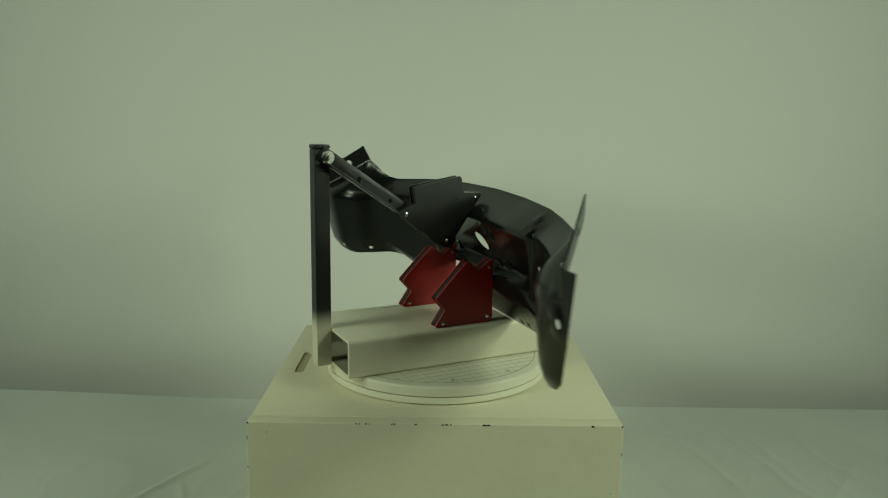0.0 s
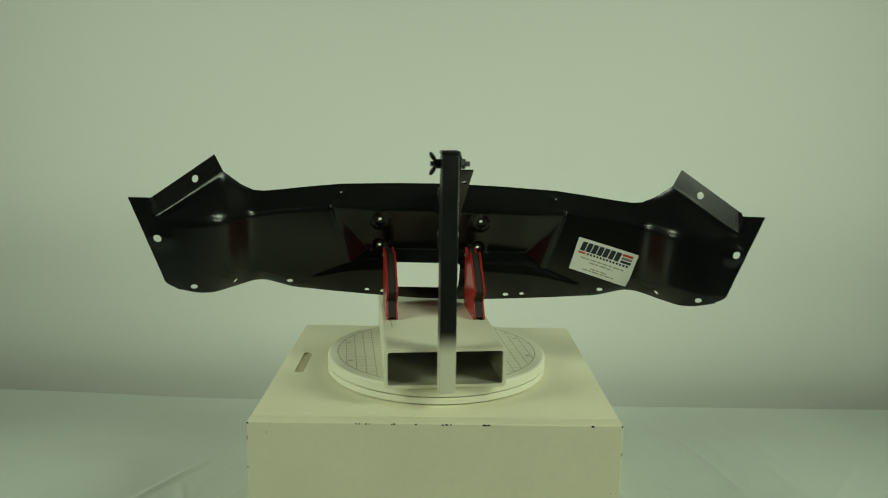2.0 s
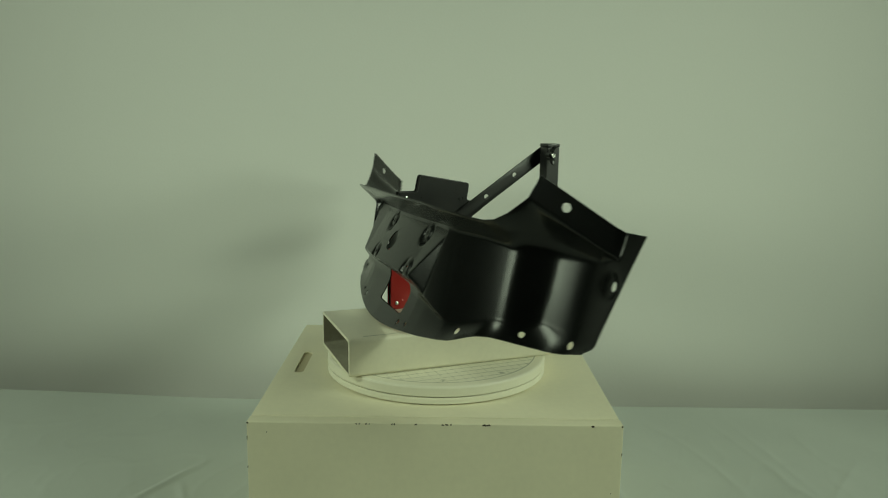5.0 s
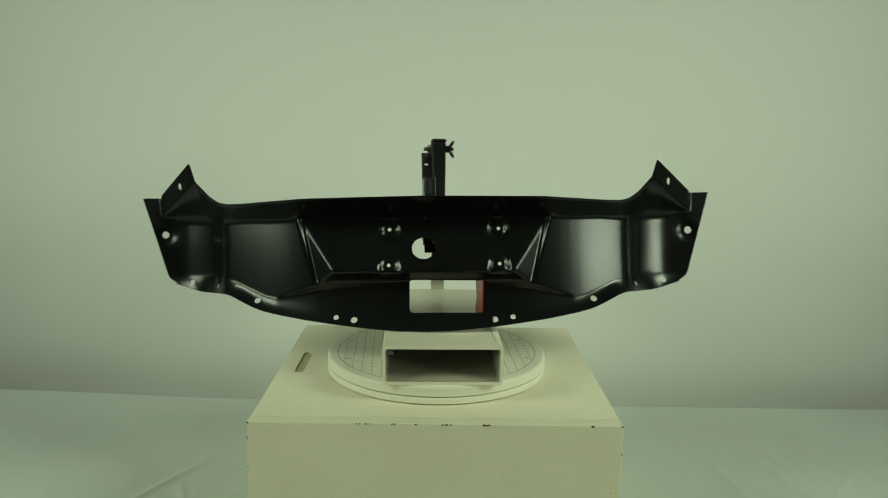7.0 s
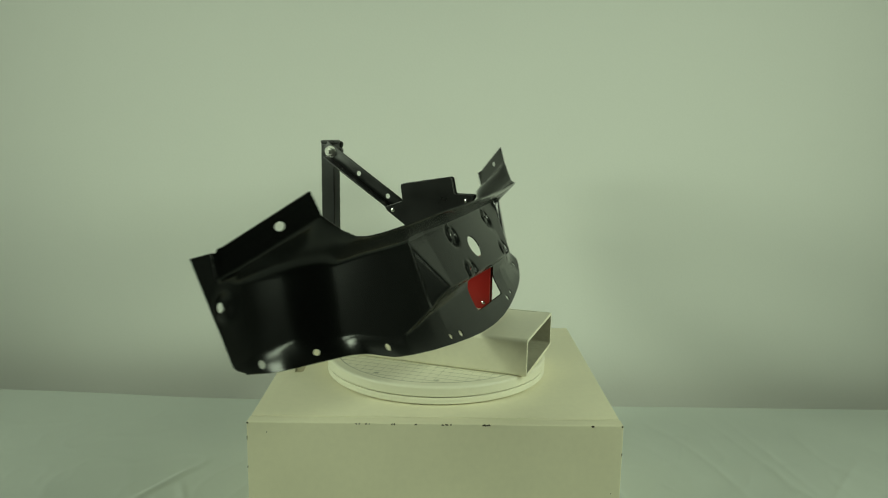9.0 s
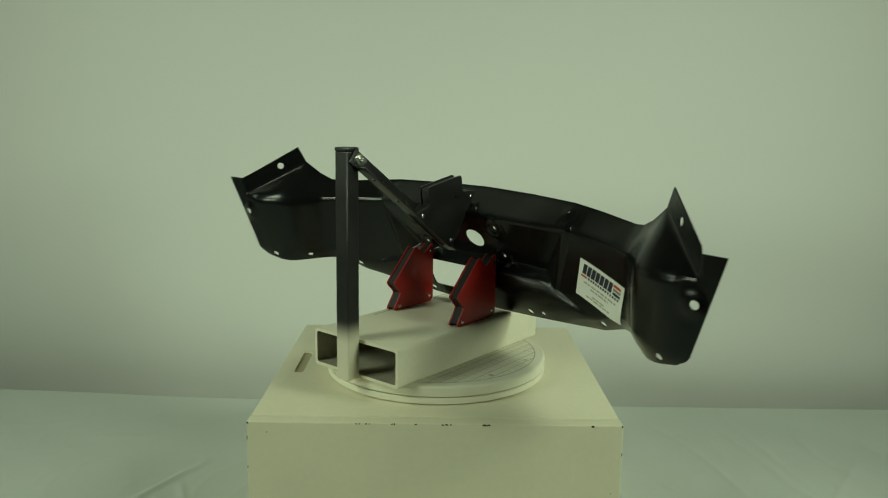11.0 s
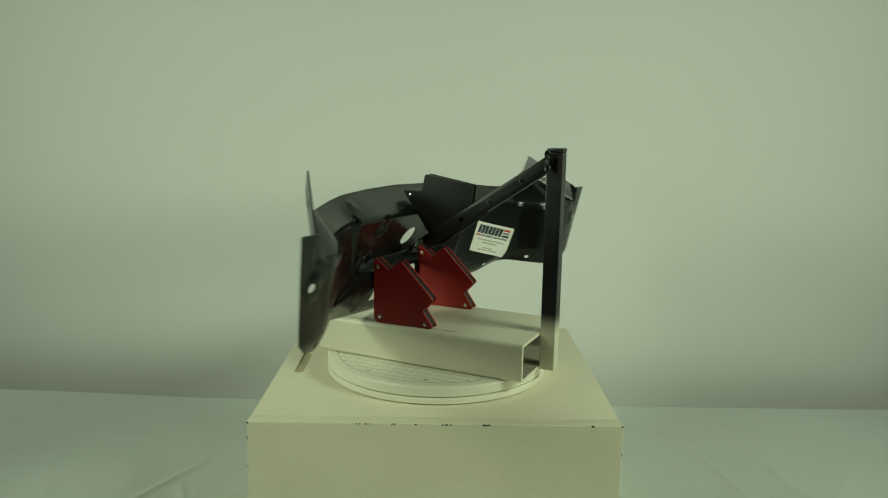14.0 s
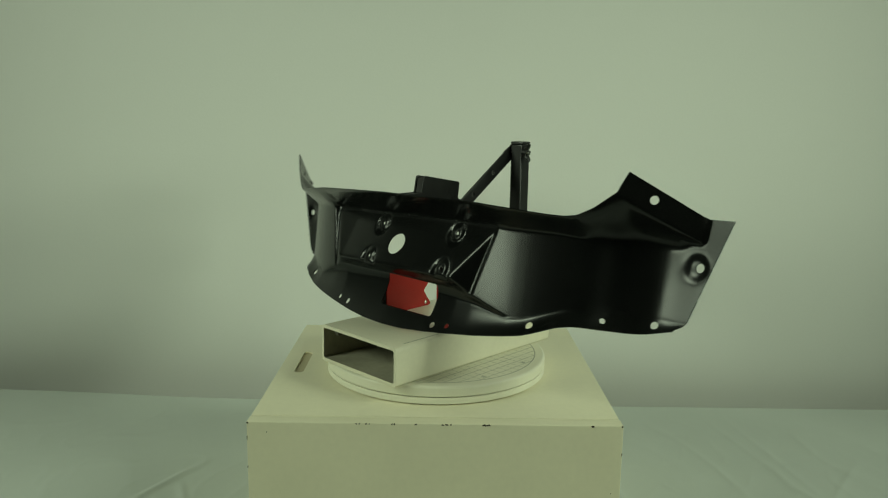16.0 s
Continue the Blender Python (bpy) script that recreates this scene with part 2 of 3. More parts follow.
def pedestal():
    ob = thing("pedestal_box", "cream painted wooden pedestal box with chipped front edge", "pedestal")
    z0 = CLOTH_Z + 0.012
    x, y0, y1, th = 0.2195, -0.2085, 0.203, 0.0185
    part("front_panel", box(-x, x, y0, y0 + th, z0, BOX_TOP, 0.0014), CREAM, ob)
    part("back_panel", box(-x, x, y1 - th, y1, z0, BOX_TOP - 0.0185, 0.0012), CREAM, ob)
    for s in (-1, 1):
        part("side_panel", box(min(s * x, s * (x - th)), max(s * x, s * (x - th)), y0 + th + 0.0004, y1 - th, z0, BOX_TOP - 0.0188, 0.0012), CREAM, ob)
    top = part("top_panel", box(-x + 0.0006, x - 0.0006, y0 + th + 0.0032, y1, BOX_TOP - 0.018, BOX_TOP - 0.0004, 0.0012), CREAM, ob)
    # added strip: the shade deep in the open seam, given as dark colour
    part("seam", box(-x + 0.001, x - 0.001, y0 + th + 0.0002, y0 + th + 0.0030, BOX_TOP - 0.012, BOX_TOP - 0.0030, 0), GAP, ob, "dark strip for the shade in the seam between top and front panels")
    slot = bmesh.new()
    pts = []
    for k in range(13):
        a = math.pi * k / 12
        pts.append((-0.190 + 0.0065 * math.cos(a), 0.049 + 0.0065 * math.sin(a)))
    for k in range(13):
        a = math.pi + math.pi * k / 12
        pts.append((-0.190 + 0.0065 * math.cos(a), -0.029 + 0.0065 * math.sin(a)))
    lo = [slot.verts.new((px, py, BOX_TOP - 0.0062)) for px, py in pts]
    hi = [slot.verts.new((px, py, BOX_TOP + 0.02)) for px, py in pts]
    slot.faces.new(lo[::-1])
    slot.faces.new(hi)
    for i in range(len(pts)):
        j = (i + 1) % len(pts)
        slot.faces.new((lo[i], lo[j], hi[j], hi[i]))
    cut(top, [slot])
    floor_piece = bmesh.new()
    ends = [[floor_piece.verts.new((-0.190 + (px + 0.190) * 0.97, py, BOX_TOP - h)) for px, py in pts] for h in (0.0061, 0.0026)]
    floor_piece.faces.new(ends[0][::-1])
    floor_piece.faces.new(ends[1])
    for i in range(len(pts)):
        j = (i + 1) % len(pts)
        floor_piece.faces.new((ends[0][i], ends[0][j], ends[1][j], ends[1][i]))
    part("slot_floor", floor_piece, FIBRE, ob, "bare fibreboard in the slot")
    rng = random.Random(4)

    def chip(cx, cz, w, h):
        """A ragged flake of missing paint on the front face."""
        bm = bmesh.new()
        n = 15
        ring = []
        for k in range(n):
            a = 2 * math.pi * k / n
            r = 0.45 + 0.75 * rng.random()
            ring.append((min(max(cx + w / 2 * r * math.cos(a), -x), x), min(cz + h / 2 * r * math.sin(a), BOX_TOP - 0.0002)))
        a = [bm.verts.new((px, y0 - 0.0003, pz)) for px, pz in ring]
        b = [bm.verts.new((px, y0 + 0.0025, pz)) for px, pz in ring]
        bm.faces.new(a)
        bm.faces.new(b[::-1])
        for k in range(n):
            j = (k + 1) % n
            bm.faces.new((a[j], a[k], b[k], b[j]))
        bmesh.ops.recalc_face_normals(bm, faces=bm.faces[:])
        part("paint_chip", bm, CHIP, ob, "dark bare wood where the paint is chipped")
    for cx, w in ((-0.092, 0.0022), (-0.0885, 0.0012), (-0.0805, 0.0022), (-0.0768, 0.0014), (-0.0505, 0.0018), (-0.0478, 0.0016), (-0.0230, 0.0040), (0.0085, 0.0042), (0.0135, 0.0050), (0.0180, 0.0016), (0.0570, 0.0055), (0.0620, 0.0060), (0.1835, 0.0045), (0.2178, 0.0030), (-0.2183, 0.0026)):
        chip(cx, BOX_TOP - 0.0013, w, 0.0022)
    for cx, cz, w, h in ((-0.2190, -0.030, 0.0012, 0.005), (-0.2190, -0.066, 0.0012, 0.003), (0.2190, -0.046, 0.0012, 0.004), (0.2085, -0.095, 0.0016, 0.0016), (-0.196, -0.0225, 0.0012, 0.0014)):
        chip(cx, cz, w, h)


# ---- on the turntable ----
PLATE_TOP = 0.0145
R = 0.1525


def turntable():
    ob = thing("turntable", "round cream two-layer turntable with a faint printed grid", "turntable")
    # recessed dark ring that stands in for the contact shadow under the base
    part("contact_shade", lathe([(0, BOX_TOP), (R - 0.005, BOX_TOP), (R - 0.005, BOX_TOP + 0.0012), (0, BOX_TOP + 0.0012)]), GAP, ob)
    part("base", lathe([(0, BOX_TOP + 0.0012), (R - 0.001, BOX_TOP + 0.0012), (R, BOX_TOP + 0.002), (R, -0.0016), (R - 0.001, -0.0006), (R - 0.02, -0.0006), (0, -0.0006)]), PLATTER, ob)
    part("seam", lathe([(0, -0.0006), (R - 0.0035, -0.0006), (R - 0.0035, 0.0006), (0, 0.0006)]), GAP, ob)
    part("platter", lathe([(0, 0.0006), (R - 0.001, 0.0006), (R, 0.0016), (R, PLATE_TOP - 0.003), (R - 0.0008, PLATE_TOP - 0.001), (R - 0.003, PLATE_TOP), (0, PLATE_TOP)]), PLATTER, ob)
    bm = bmesh.new()
    top = PLATE_TOP + 0.0001

    def strip(a, b, w):
        a, b = Vector(a), Vector(b)
        n = Vector((-(b - a).y, (b - a).x)).normalized() * w / 2
        c = [bm.verts.new((*p, top)) for p in (a - n, b - n, b + n, a + n)]
        bm.faces.new(c)
        d = [bm.verts.new((v.co.x, v.co.y, PLATE_TOP - 0.0005)) for v in c]
        for i in range(4):
            bm.faces.new((c[(i + 1) % 4], c[i], d[i], d[(i + 1) % 4]))
    rim, step = 0.1387, 0.0127
    for k in range(-10, 11):
        h = k * step
        s = math.sqrt(rim ** 2 - h ** 2) if abs(h) < rim else 0
        if s:
            strip((h, -s), (h, s), 0.0009)
            strip((-s, h), (s, h), 0.0003)
    for k in range(96):
        a, b = 2 * math.pi * k / 96, 2 * math.pi * (k + 1) / 96
        strip((rim * math.cos(a), rim * math.sin(a)), (rim * math.cos(b), rim * math.sin(b)), 0.0014)
    # small printed marks near the rim
    for sx, sy in ((1, 1), (-1, 1), (-1, -1), (1, -1)):
        cx, cy = 0.1225 * sx, 0.041 * sy
        for dx, dy in ((0.0035, 0.0005), (0.001, 0.004), (0.0028, -0.0026)):
            strip((cx - dx, cy - dy), (cx + dx, cy + dy), 0.0013)
    part("grid_print", bm, PRINT, ob, "thin grey printed grid lines")
    return ob


TUBE_X, TUBE_W, TUBE_H = 0.0042, 0.1495, 0.0500
TUBE_Y0, TUBE_Y1 = -0.1472, 0.1560
TUBE_TOP = PLATE_TOP + TUBE_H


def display_stand():
    ob = thing("display_stand", "cream rectangular steel tube with a black upright bar and brace", "stand")
    # tube: hollow, rounded corners, open at both ends
    bm = bmesh.new()

    def ring(inset, r):
        w, h = TUBE_W / 2 - inset, TUBE_H / 2 - inset
        return rounded([(-w, -h), (w, -h), (w, h), (-w, h)], r, 5)
    loops = []
    for inset, r, y in ((0, 0.006, TUBE_Y0), (0, 0.006, TUBE_Y1), (0.0042, 0.003, TUBE_Y1), (0.0042, 0.003, TUBE_Y0)):
        loops.append([bm.verts.new((TUBE_X + px, y, PLATE_TOP + TUBE_H / 2 + pz)) for px, pz in ring(inset, r)])
    for a, b in zip(loops, loops[1:] + loops[:1]):
        for i in range(len(a)):
            j = (i + 1) % len(a)
            bm.faces.new((a[i], a[j], b[j], b[i]))
    bmesh.ops.recalc_face_normals(bm, faces=bm.faces[:])
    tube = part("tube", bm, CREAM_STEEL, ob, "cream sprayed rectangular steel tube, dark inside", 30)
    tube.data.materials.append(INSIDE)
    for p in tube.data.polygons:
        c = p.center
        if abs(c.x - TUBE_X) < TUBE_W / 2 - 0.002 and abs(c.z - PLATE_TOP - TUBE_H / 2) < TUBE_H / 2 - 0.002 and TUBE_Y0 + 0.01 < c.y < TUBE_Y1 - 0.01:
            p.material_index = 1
    tube.data.transform(Matrix.Translation((TUBE_X, 0, 0)) @ pose(0, 0, 0, 0, 0, -1.55) @ Matrix.Translation((-TUBE_X, 0, 0)))
    part("thin_line", box(0.0665, 0.0675, -0.128, 0.058, TUBE_TOP - 0.002, TUBE_TOP + 0.0003, 0), PRINT, ob, "thin grey line along the tube top")
    part("screw", rod((TUBE_X - TUBE_W / 2 + 0.0062, TUBE_Y0 + 0.022, TUBE_TOP - 0.014), (1, 0, 0), 0.0042, 0.007, 6), MILL, ob, "small dark screw inside the tube mouth")
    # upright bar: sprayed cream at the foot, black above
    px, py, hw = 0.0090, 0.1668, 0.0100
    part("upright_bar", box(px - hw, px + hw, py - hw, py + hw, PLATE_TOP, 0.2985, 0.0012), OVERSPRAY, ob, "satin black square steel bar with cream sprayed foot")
    part("end_cap", box(px - hw - 0.0006, px + hw + 0.0006, py - hw - 0.0006, py + hw + 0.0006, 0.2985, 0.3035, 0.0015), BLACK_PAINT, ob, "black plastic end cap")
    # brace: perforated angle, bolted to the bar
    p0, p1 = Vector((0, 0.1700, 0.2945)), Vector((0, -0.022, 0.1640))
    way = (p1 - p0).normalized()
    side = Vector((0, -way.z, way.y)) * -1
    if side.z < 0:
        side = -side
    length = (p1 - p0).length
    m = Matrix((( -1, 0, 0, 0), (0, way.y, side.y, 0), (0, way.z, side.z, 0), (0, 0, 0, 1)))
    m = Matrix.Translation((px - hw - 0.0006, p0.y, p0.z)) @ m
    leg = box(0, 0.0025, 0, length, -0.0095, 0.0095, 0.0006)
    leg.transform(m)
    bmesh.ops.recalc_face_normals(leg, faces=leg.faces[:])
    brace = part("brace", leg, BLACK_PAINT, ob, "black perforated steel angle")
    holes = []
    for d in (0.0635, 0.1165, 0.164):
        holes.append(rod(m @ Vector((0, d, 0)), (1, 0, 0), 0.0036, 0.05))
    cut(brace, holes)
    flange = box(0.0026, 0.0175, 0.012, length, -0.0095, -0.0072, 0.0006)
    flange.transform(m)
    bmesh.ops.recalc_face_normals(flange, faces=flange.faces[:])
    flange = part("brace_flange", flange, BLACK_PAINT, ob)
    cut(flange, [rod(m @ Vector((0.0105, d, -0.0083)), m.to_3x3() @ Vector((0, 0, 1)), 0.0034, 0.02) for d in (0.040, 0.092, 0.144)])
    # bolt, washer, wing nut
    bx, by, bz = px - hw - 0.003, 0.1605, 0.2878
    part("bolt", rod((bx + 0.012, by, bz), (1, 0, 0), 0.003, 0.046), STEEL, ob, "zinc plated bolt")
    head = rod((bx - 0.0035, by, bz), (1, 0, 0), 0.0062, 0.005, 6)
    bmesh.ops.bevel(head, geom=head.edges[:], offset=0.0006, segments=2, affect="EDGES")
    part("bolt_head", head, STEEL, ob, "zinc plated hexagon head")
    part("washer", rod((bx - 0.0007, by, bz), (1, 0, 0), 0.0085, 0.0014, 32), STEEL, ob, "zinc plated washer")
    nut = part("wing_nut", rod((px + hw + 0.004, by, bz), (1, 0, 0), 0.0055, 0.008, 18), BLACK_PAINT, ob, "black wing nut")
    for s in (-1, 1):
        wing = bmesh.new()
        bmesh.ops.create_uvsphere(wing, u_segments=14, v_segments=8, radius=1.0)
        wing.transform(Matrix.Translation((px + hw + 0.0090, by, bz + s * 0.0078)) @ pose(0, 0, 0, 0, 32 * s, 0) @ Matrix.Diagonal((0.0027, 0.0045, 0.0066, 1)))
        part("wing", wing, BLACK_PAINT, nut)
    return ob


ARROW = [(-0.0345, 0.0885), (0.0345, 0.0885), (0.0350, 0.0665), (0.0610, 0.0620), (0.0590, 0.0572), (0.0035, 0.0017), (-0.0035, 0.0017), (-0.0590, 0.0572), (-0.0610, 0.0620), (-0.0350, 0.0665)]
ARROW_R = [0.004, 0.004, 0.002, 0.003, 0.002, 0.002, 0.002, 0.002, 0.003, 0.002]


def arrow_magnet(colour, label, size=1.0):
    """Arrow magnet: two plates on a dark core with rivets; the heel is at the origin and the arrow points up."""
    ob = thing("welding_magnet", label, "welding magnet", "arrow magnets of the display")
    shape = [(p * size, q * size) for p, q in rounded(ARROW, ARROW_R, 3)]
    inner = [(p * 0.955, 0.0025 + q * 0.955) for p, q in shape]
    part("core", prism(inner, -0.0052, 0.0052, 0), BLACK_EDGE, ob, "dark magnet core")
    for s in (-1, 1):
        plate = part("side_plate", prism(shape, min(s * 0.0052, s * 0.0078), max(s * 0.0052, s * 0.0078)), colour, ob)
        for p, q in ((-0.050 * size, 0.0565 * size), (0.050 * size, 0.0565 * size), (0.0, 0.011)):
            dome = lathe([(0, 0.0016), (0.0014, 0.0014), (0.0026, 0.0008), (0.003, -0.001), (0, -0.001)], 14, Matrix.Translation((s * 0.0078, p, q)) @ pose(0, 0, 0, 0, 90 * s, 0))
            part("rivet", dome, STEEL, plate, "small steel rivet")
    return ob


# ---- the pressed steel panel: a height field y(x, z), mirrored about x = 0 ----
def curve(*pts, soft=0.0):
    xs, ys = [p[0] for p in pts], [p[1] for p in pts]
    if not soft:
        return lambda x: np.interp(x, xs, ys)
    k = np.linspace(-soft, soft, 17)
    w = 1.0 - np.abs(k) / (soft * 1.25)
    grid = np.linspace(-0.02, 0.46, 961)
    table = sum(np.interp(np.abs(grid + d), xs, ys) * a for d, a in zip(k, w)) / w.sum()
    return lambda x: np.interp(x, grid, table)


def bowed(x):
    """The wing in plan: bent outwards more and more towards its end."""
    u = x - 0.15
    return -0.0534 + 0.22 * u + 1.238 * u * u


plan = curve((0.10, -0.0644), *[(x, bowed(x)) for x in (0.15, 0.165, 0.18, 0.195, 0.21, 0.225, 0.24, 0.25, 0.259)], (0.273, -0.0075), (0.2825, 0.0015), (0.2940, 0.0228), (0.300, 0.0300), (0.308, 0.0352), (0.318, 0.0407), (0.328, 0.0455), (0.337, 0.0490), (0.346, 0.0512), (0.357, 0.0524), (0.37, 0.0528), (0.385, 0.0530), (0.44, 0.0570), soft=0.0060)
z_bottom = curve((0, 0.0665), (0.04, 0.0672), (0.08, 0.070), (0.12, 0.0737), (0.16, 0.0780), (0.20, 0.0837), (0.222, 0.0872), (0.24, 0.0935), (0.26, 0.1012), (0.275, 0.1022), (0.29, 0.0995), (0.32, 0.0940), (0.335, 0.0950), (0.36, 0.1012), (0.375, 0.1050), (0.42, 0.110), soft=0.008)
y_bottom = curve((0, -0.0905), (0.04, -0.0888), (0.08, -0.085), (0.12, -0.079), (0.16, -0.0718), (0.20, -0.0623), (0.24, -0.0478), (0.26, -0.0380), (0.28, -0.0194), (0.30, 0.0028), (0.32, 0.0231), (0.34, 0.034), (0.36, 0.040), (0.42, 0.045), soft=0.010)
z_apron = curve((0, 0.1175), (0.144, 0.1130), (0.199, 0.1015), (0.215, 0.1035), (0.261, 0.1185), (0.29, 0.121), (0.31, 0.119), (0.34, 0.114), (0.42, 0.110), soft=0.006)
z_under = curve((0, 0.128), (0.117, 0.1275), (0.1437, 0.123), (0.199, 0.1015), (0.2, 0.0))
y_apron = curve((0, -0.0570), (0.117, -0.0570), (0.1437, -0.0545), (0.199, -0.0486))
z_ledge = curve((0, 0.1432), (0.117, 0.1427), (0.144, 0.1235), (0.15, 0.0))
z_crease = curve((0, 0.207), (0.166, 0.207), (0.24, 0.2035), (0.26, 0.2005), (0.30, 0.195), (0.345, 0.1945), (0.383, 0.199), (0.42, 0.199), soft=0.006)
z_edge = curve((0, 0.2407), (0.08, 0.2392), (0.157, 0.2368), (0.20, 0.2328), (0.24, 0.2284), (0.262, 0.2268), (0.275, 0.2285), (0.29, 0.2370), (0.3020, 0.2475), (0.3105, 0.2550))
y_edge = curve((0, -0.0825), (0.08, -0.079), (0.157, -0.068), (0.20, -0.0575), (0.24, -0.0445), (0.26, -0.0360), (0.28, -0.0255), (0.3105, -0.0060), (0.33, 0.0065), soft=0.012)
EAR_X, EAR_END = 0.3105, 0.3825


def z_fold(x):
    return np.where(x < EAR_X, z_edge(x), np.maximum(0.255 - 0.794 * (x - EAR_X), z_crease(x)))


def y_ear(x, z):
    return -0.006 + 0.93 * (x - EAR_X) - 0.012 * (z - 0.255)


def z_top(x):
    ear = np.minimum(0.255 + (x - EAR_X) * 2.3, 0.276 - 0.806 * (x - 0.3196))
    return np.where(x < EAR_X, z_edge(x), np.where(x < EAR_END, ear, 0.2255))


def side_x(z):
    """The slanting end of the panel, with a rounded lower corner."""
    return 0.3745 + 0.305 * (z - 0.1055) - 0.010 * np.clip((0.114 - z) / 0.010, 0, 1) ** 2


APEX, CORNER, LOW = Vector((0.166, 0.207)), Vector((0.1172, 0.1427)), Vector((0.1437, 0.123))


def plate_y(z):
    return -0.030 - 0.66 * (0.207 - z)


def wing_y(x, z):
    return plan(x) + 0.185 * (z - 0.15)


PADS = [(-0.0455, 0.1928), (-0.0455, 0.1503), (0.0990, 0.1925), (0.0990, 0.1507)]


def pad_reach(dx, dz, pz):
    """Distance from a pad's middle; the lower pads run out square below."""
    d = np.hypot(dx, dz)
    if pz > 0.17:
        return d
    low = (np.abs(dx) ** 5 + np.abs(dz) ** 5) ** 0.2
    return np.where(dz < 0, d + (low - d) * np.clip(-dz / 0.006, 0, 1), d)


def face_y(sx, z):
    """Front of the panel at signed x: centre plate, facets, wings, walls and end plates."""
    x = np.abs(sx)
    bow = 0.005 * np.maximum(0.0, 1 - (x / 0.11) ** 2)
    plate, wing = plate_y(z) - bow, wing_y(x, z)
    a = (APEX.x, float(plate_y(APEX.y)), APEX.y)
    c = (CORNER.x, float(plate_y(CORNER.y)), CORNER.y)
    l = (LOW.x, float(wing_y(np.float64(LOW.x), np.float64(LOW.y))) + 0.003, LOW.y)
    n = np.cross(np.subtract(c, a), np.subtract(l, a))
    facet = a[1] - (n[0] * (x - a[0]) + n[2] * (z - a[2])) / n[1]
    edge1 = CORNER.x + (z - CORNER.y) * (APEX.x - CORNER.x) / (APEX.y - CORNER.y)
    edge2 = LOW.x + (z - LOW.y) * (APEX.x - LOW.x) / (APEX.y - LOW.y)
    k = np.clip((x - edge2 + 0.003) / 0.005, 0, 1)
    y = np.where(x < edge1, plate, facet * (1 - k) + wing * k)
    # ledge under the plate
    zl, zu, za = z_ledge(x), z_under(x), z_apron(x)
    y_l = np.where(x < CORNER.x, plate_y(zl) - bow, a[1] - (n[0] * (x - a[0]) + n[2] * (zl - a[2])) / n[1])
    y_u = np.where(x < LOW.x, -0.0570 - 0.0030 * (x / LOW.x), wing_y(x, zu))
    t = np.clip((zl - z) / np.maximum(zl - zu, 1e-4), 0, 1)
    y = np.where((x < LOW.x) & (z < zl), y_l + (y_u - y_l) * t, y)
    t = np.clip((zu - z) / np.maximum(zu - za, 1e-4), 0, 1)
    y = np.where((x < 0.199) & (z < zu), y_u + (y_apron(x) - y_u) * t, y)
    # round bolt pads, standing more upright than the plate
    for px, pz in PADS:
        d = pad_reach(sx - px, z - pz, pz)
        k = np.clip((0.0150 - d) / 0.0024, 0, 1)
        pad = plate_y(np.float64(pz)) - bow + 0.0015 - 0.42 * (pz - z) - 0.0009 * np.clip((0.0085 - d) / 0.0022, 0, 1)
        y = y * (1 - k) + pad * k
    # dish round the hole in each end plate
    d = np.hypot(x - 0.3765, z - 0.1722)
    return y + 0.0027 * (0.5 - 0.5 * np.cos(math.pi * np.clip((0.0180 - d) / 0.0120, 0, 1)))


def panel_y(sx, z):
    x = np.abs(sx)
    za, zb, zc, zf = z_apron(x), z_bottom(x), z_crease(x), z_fold(x)
    y = face_y(sx, z)
    # apron
    base = face_y(sx, za)
    t = np.clip((za - z) / np.maximum(za - zb, 1e-4), 0, 1.3)
    y = np.where(z < za, base + (y_bottom(x) - base) * (0.55 * t + 0.45 * t * t), y)
    # flange above the crease, leaning forward
    top = np.where(x < EAR_X, y_edge(x), y_ear(x, zf))
    base = face_y(sx, zc)
    t = np.clip((z - zc) / np.maximum(zf - zc, 1e-4), 0, 1)
    wide = sum(face_y(sx + d, zc) for d in (-0.016, -0.010, -0.005, 0.0, 0.005, 0.010, 0.016)) / 7.0
    base = base + (wide - base) * np.clip(t * 3.5, 0, 1)
    sway = 0.7 * np.clip((x - 0.272) / 0.024, 0, 1)
    ts = t + sway * (t * t * (3 - 2 * t) - t)
    fl = base + (top - base) * ts
    for bx, bz in ((0.155, 0.2245),):
        d = np.hypot((x - bx) / 1.5, z - bz)
        fl = fl + 0.0016 * np.clip((0.0065 - d) / 0.004, 0, 1)
    y = np.where((z > zc) & (x < EAR_END), fl, y)
    y = np.where((z > zf) & (x > EAR_X) & (x < EAR_END), y_ear(x, z), y)
    return y


def soft_y(sx, z, r=0.0022, taps=(-1, -0.5, 0, 0.5, 1)):
    """The panel's height with pressed, rounded bends, rounder round the shoulders at both ends."""
    total = 0.0
    x = np.abs(sx)
    shoulder = np.clip((x - 0.262) / 0.03, 0, 1) * np.clip((z - 0.125) / 0.03, 0, 1) * np.clip((z_fold(x) - 0.006 - z) / 0.012, 0, 1) * np.clip((0.372 - x) / 0.015, 0, 1)
    r = r + 0.0052 * shoulder
    for dx in taps:
        for dz in taps:
            total = total + panel_y(sx + dx * r, z + dz * r)
    # crisp rims of the bolt pads: a pressed groove round each pad and a raised boss at its hole
    for px, pz in PADS:
        d = pad_reach(sx - px, z - pz, pz)
        total = total + len(taps) ** 2 * (0.0015 * np.exp(-((d - 0.0118) / 0.0020) ** 2) - 0.0010 * np.exp(-((d - 0.0060) / 0.0020) ** 2))
    return total / len(taps) ** 2 + 0.064 * (z - 0.18) * sx / 0.35


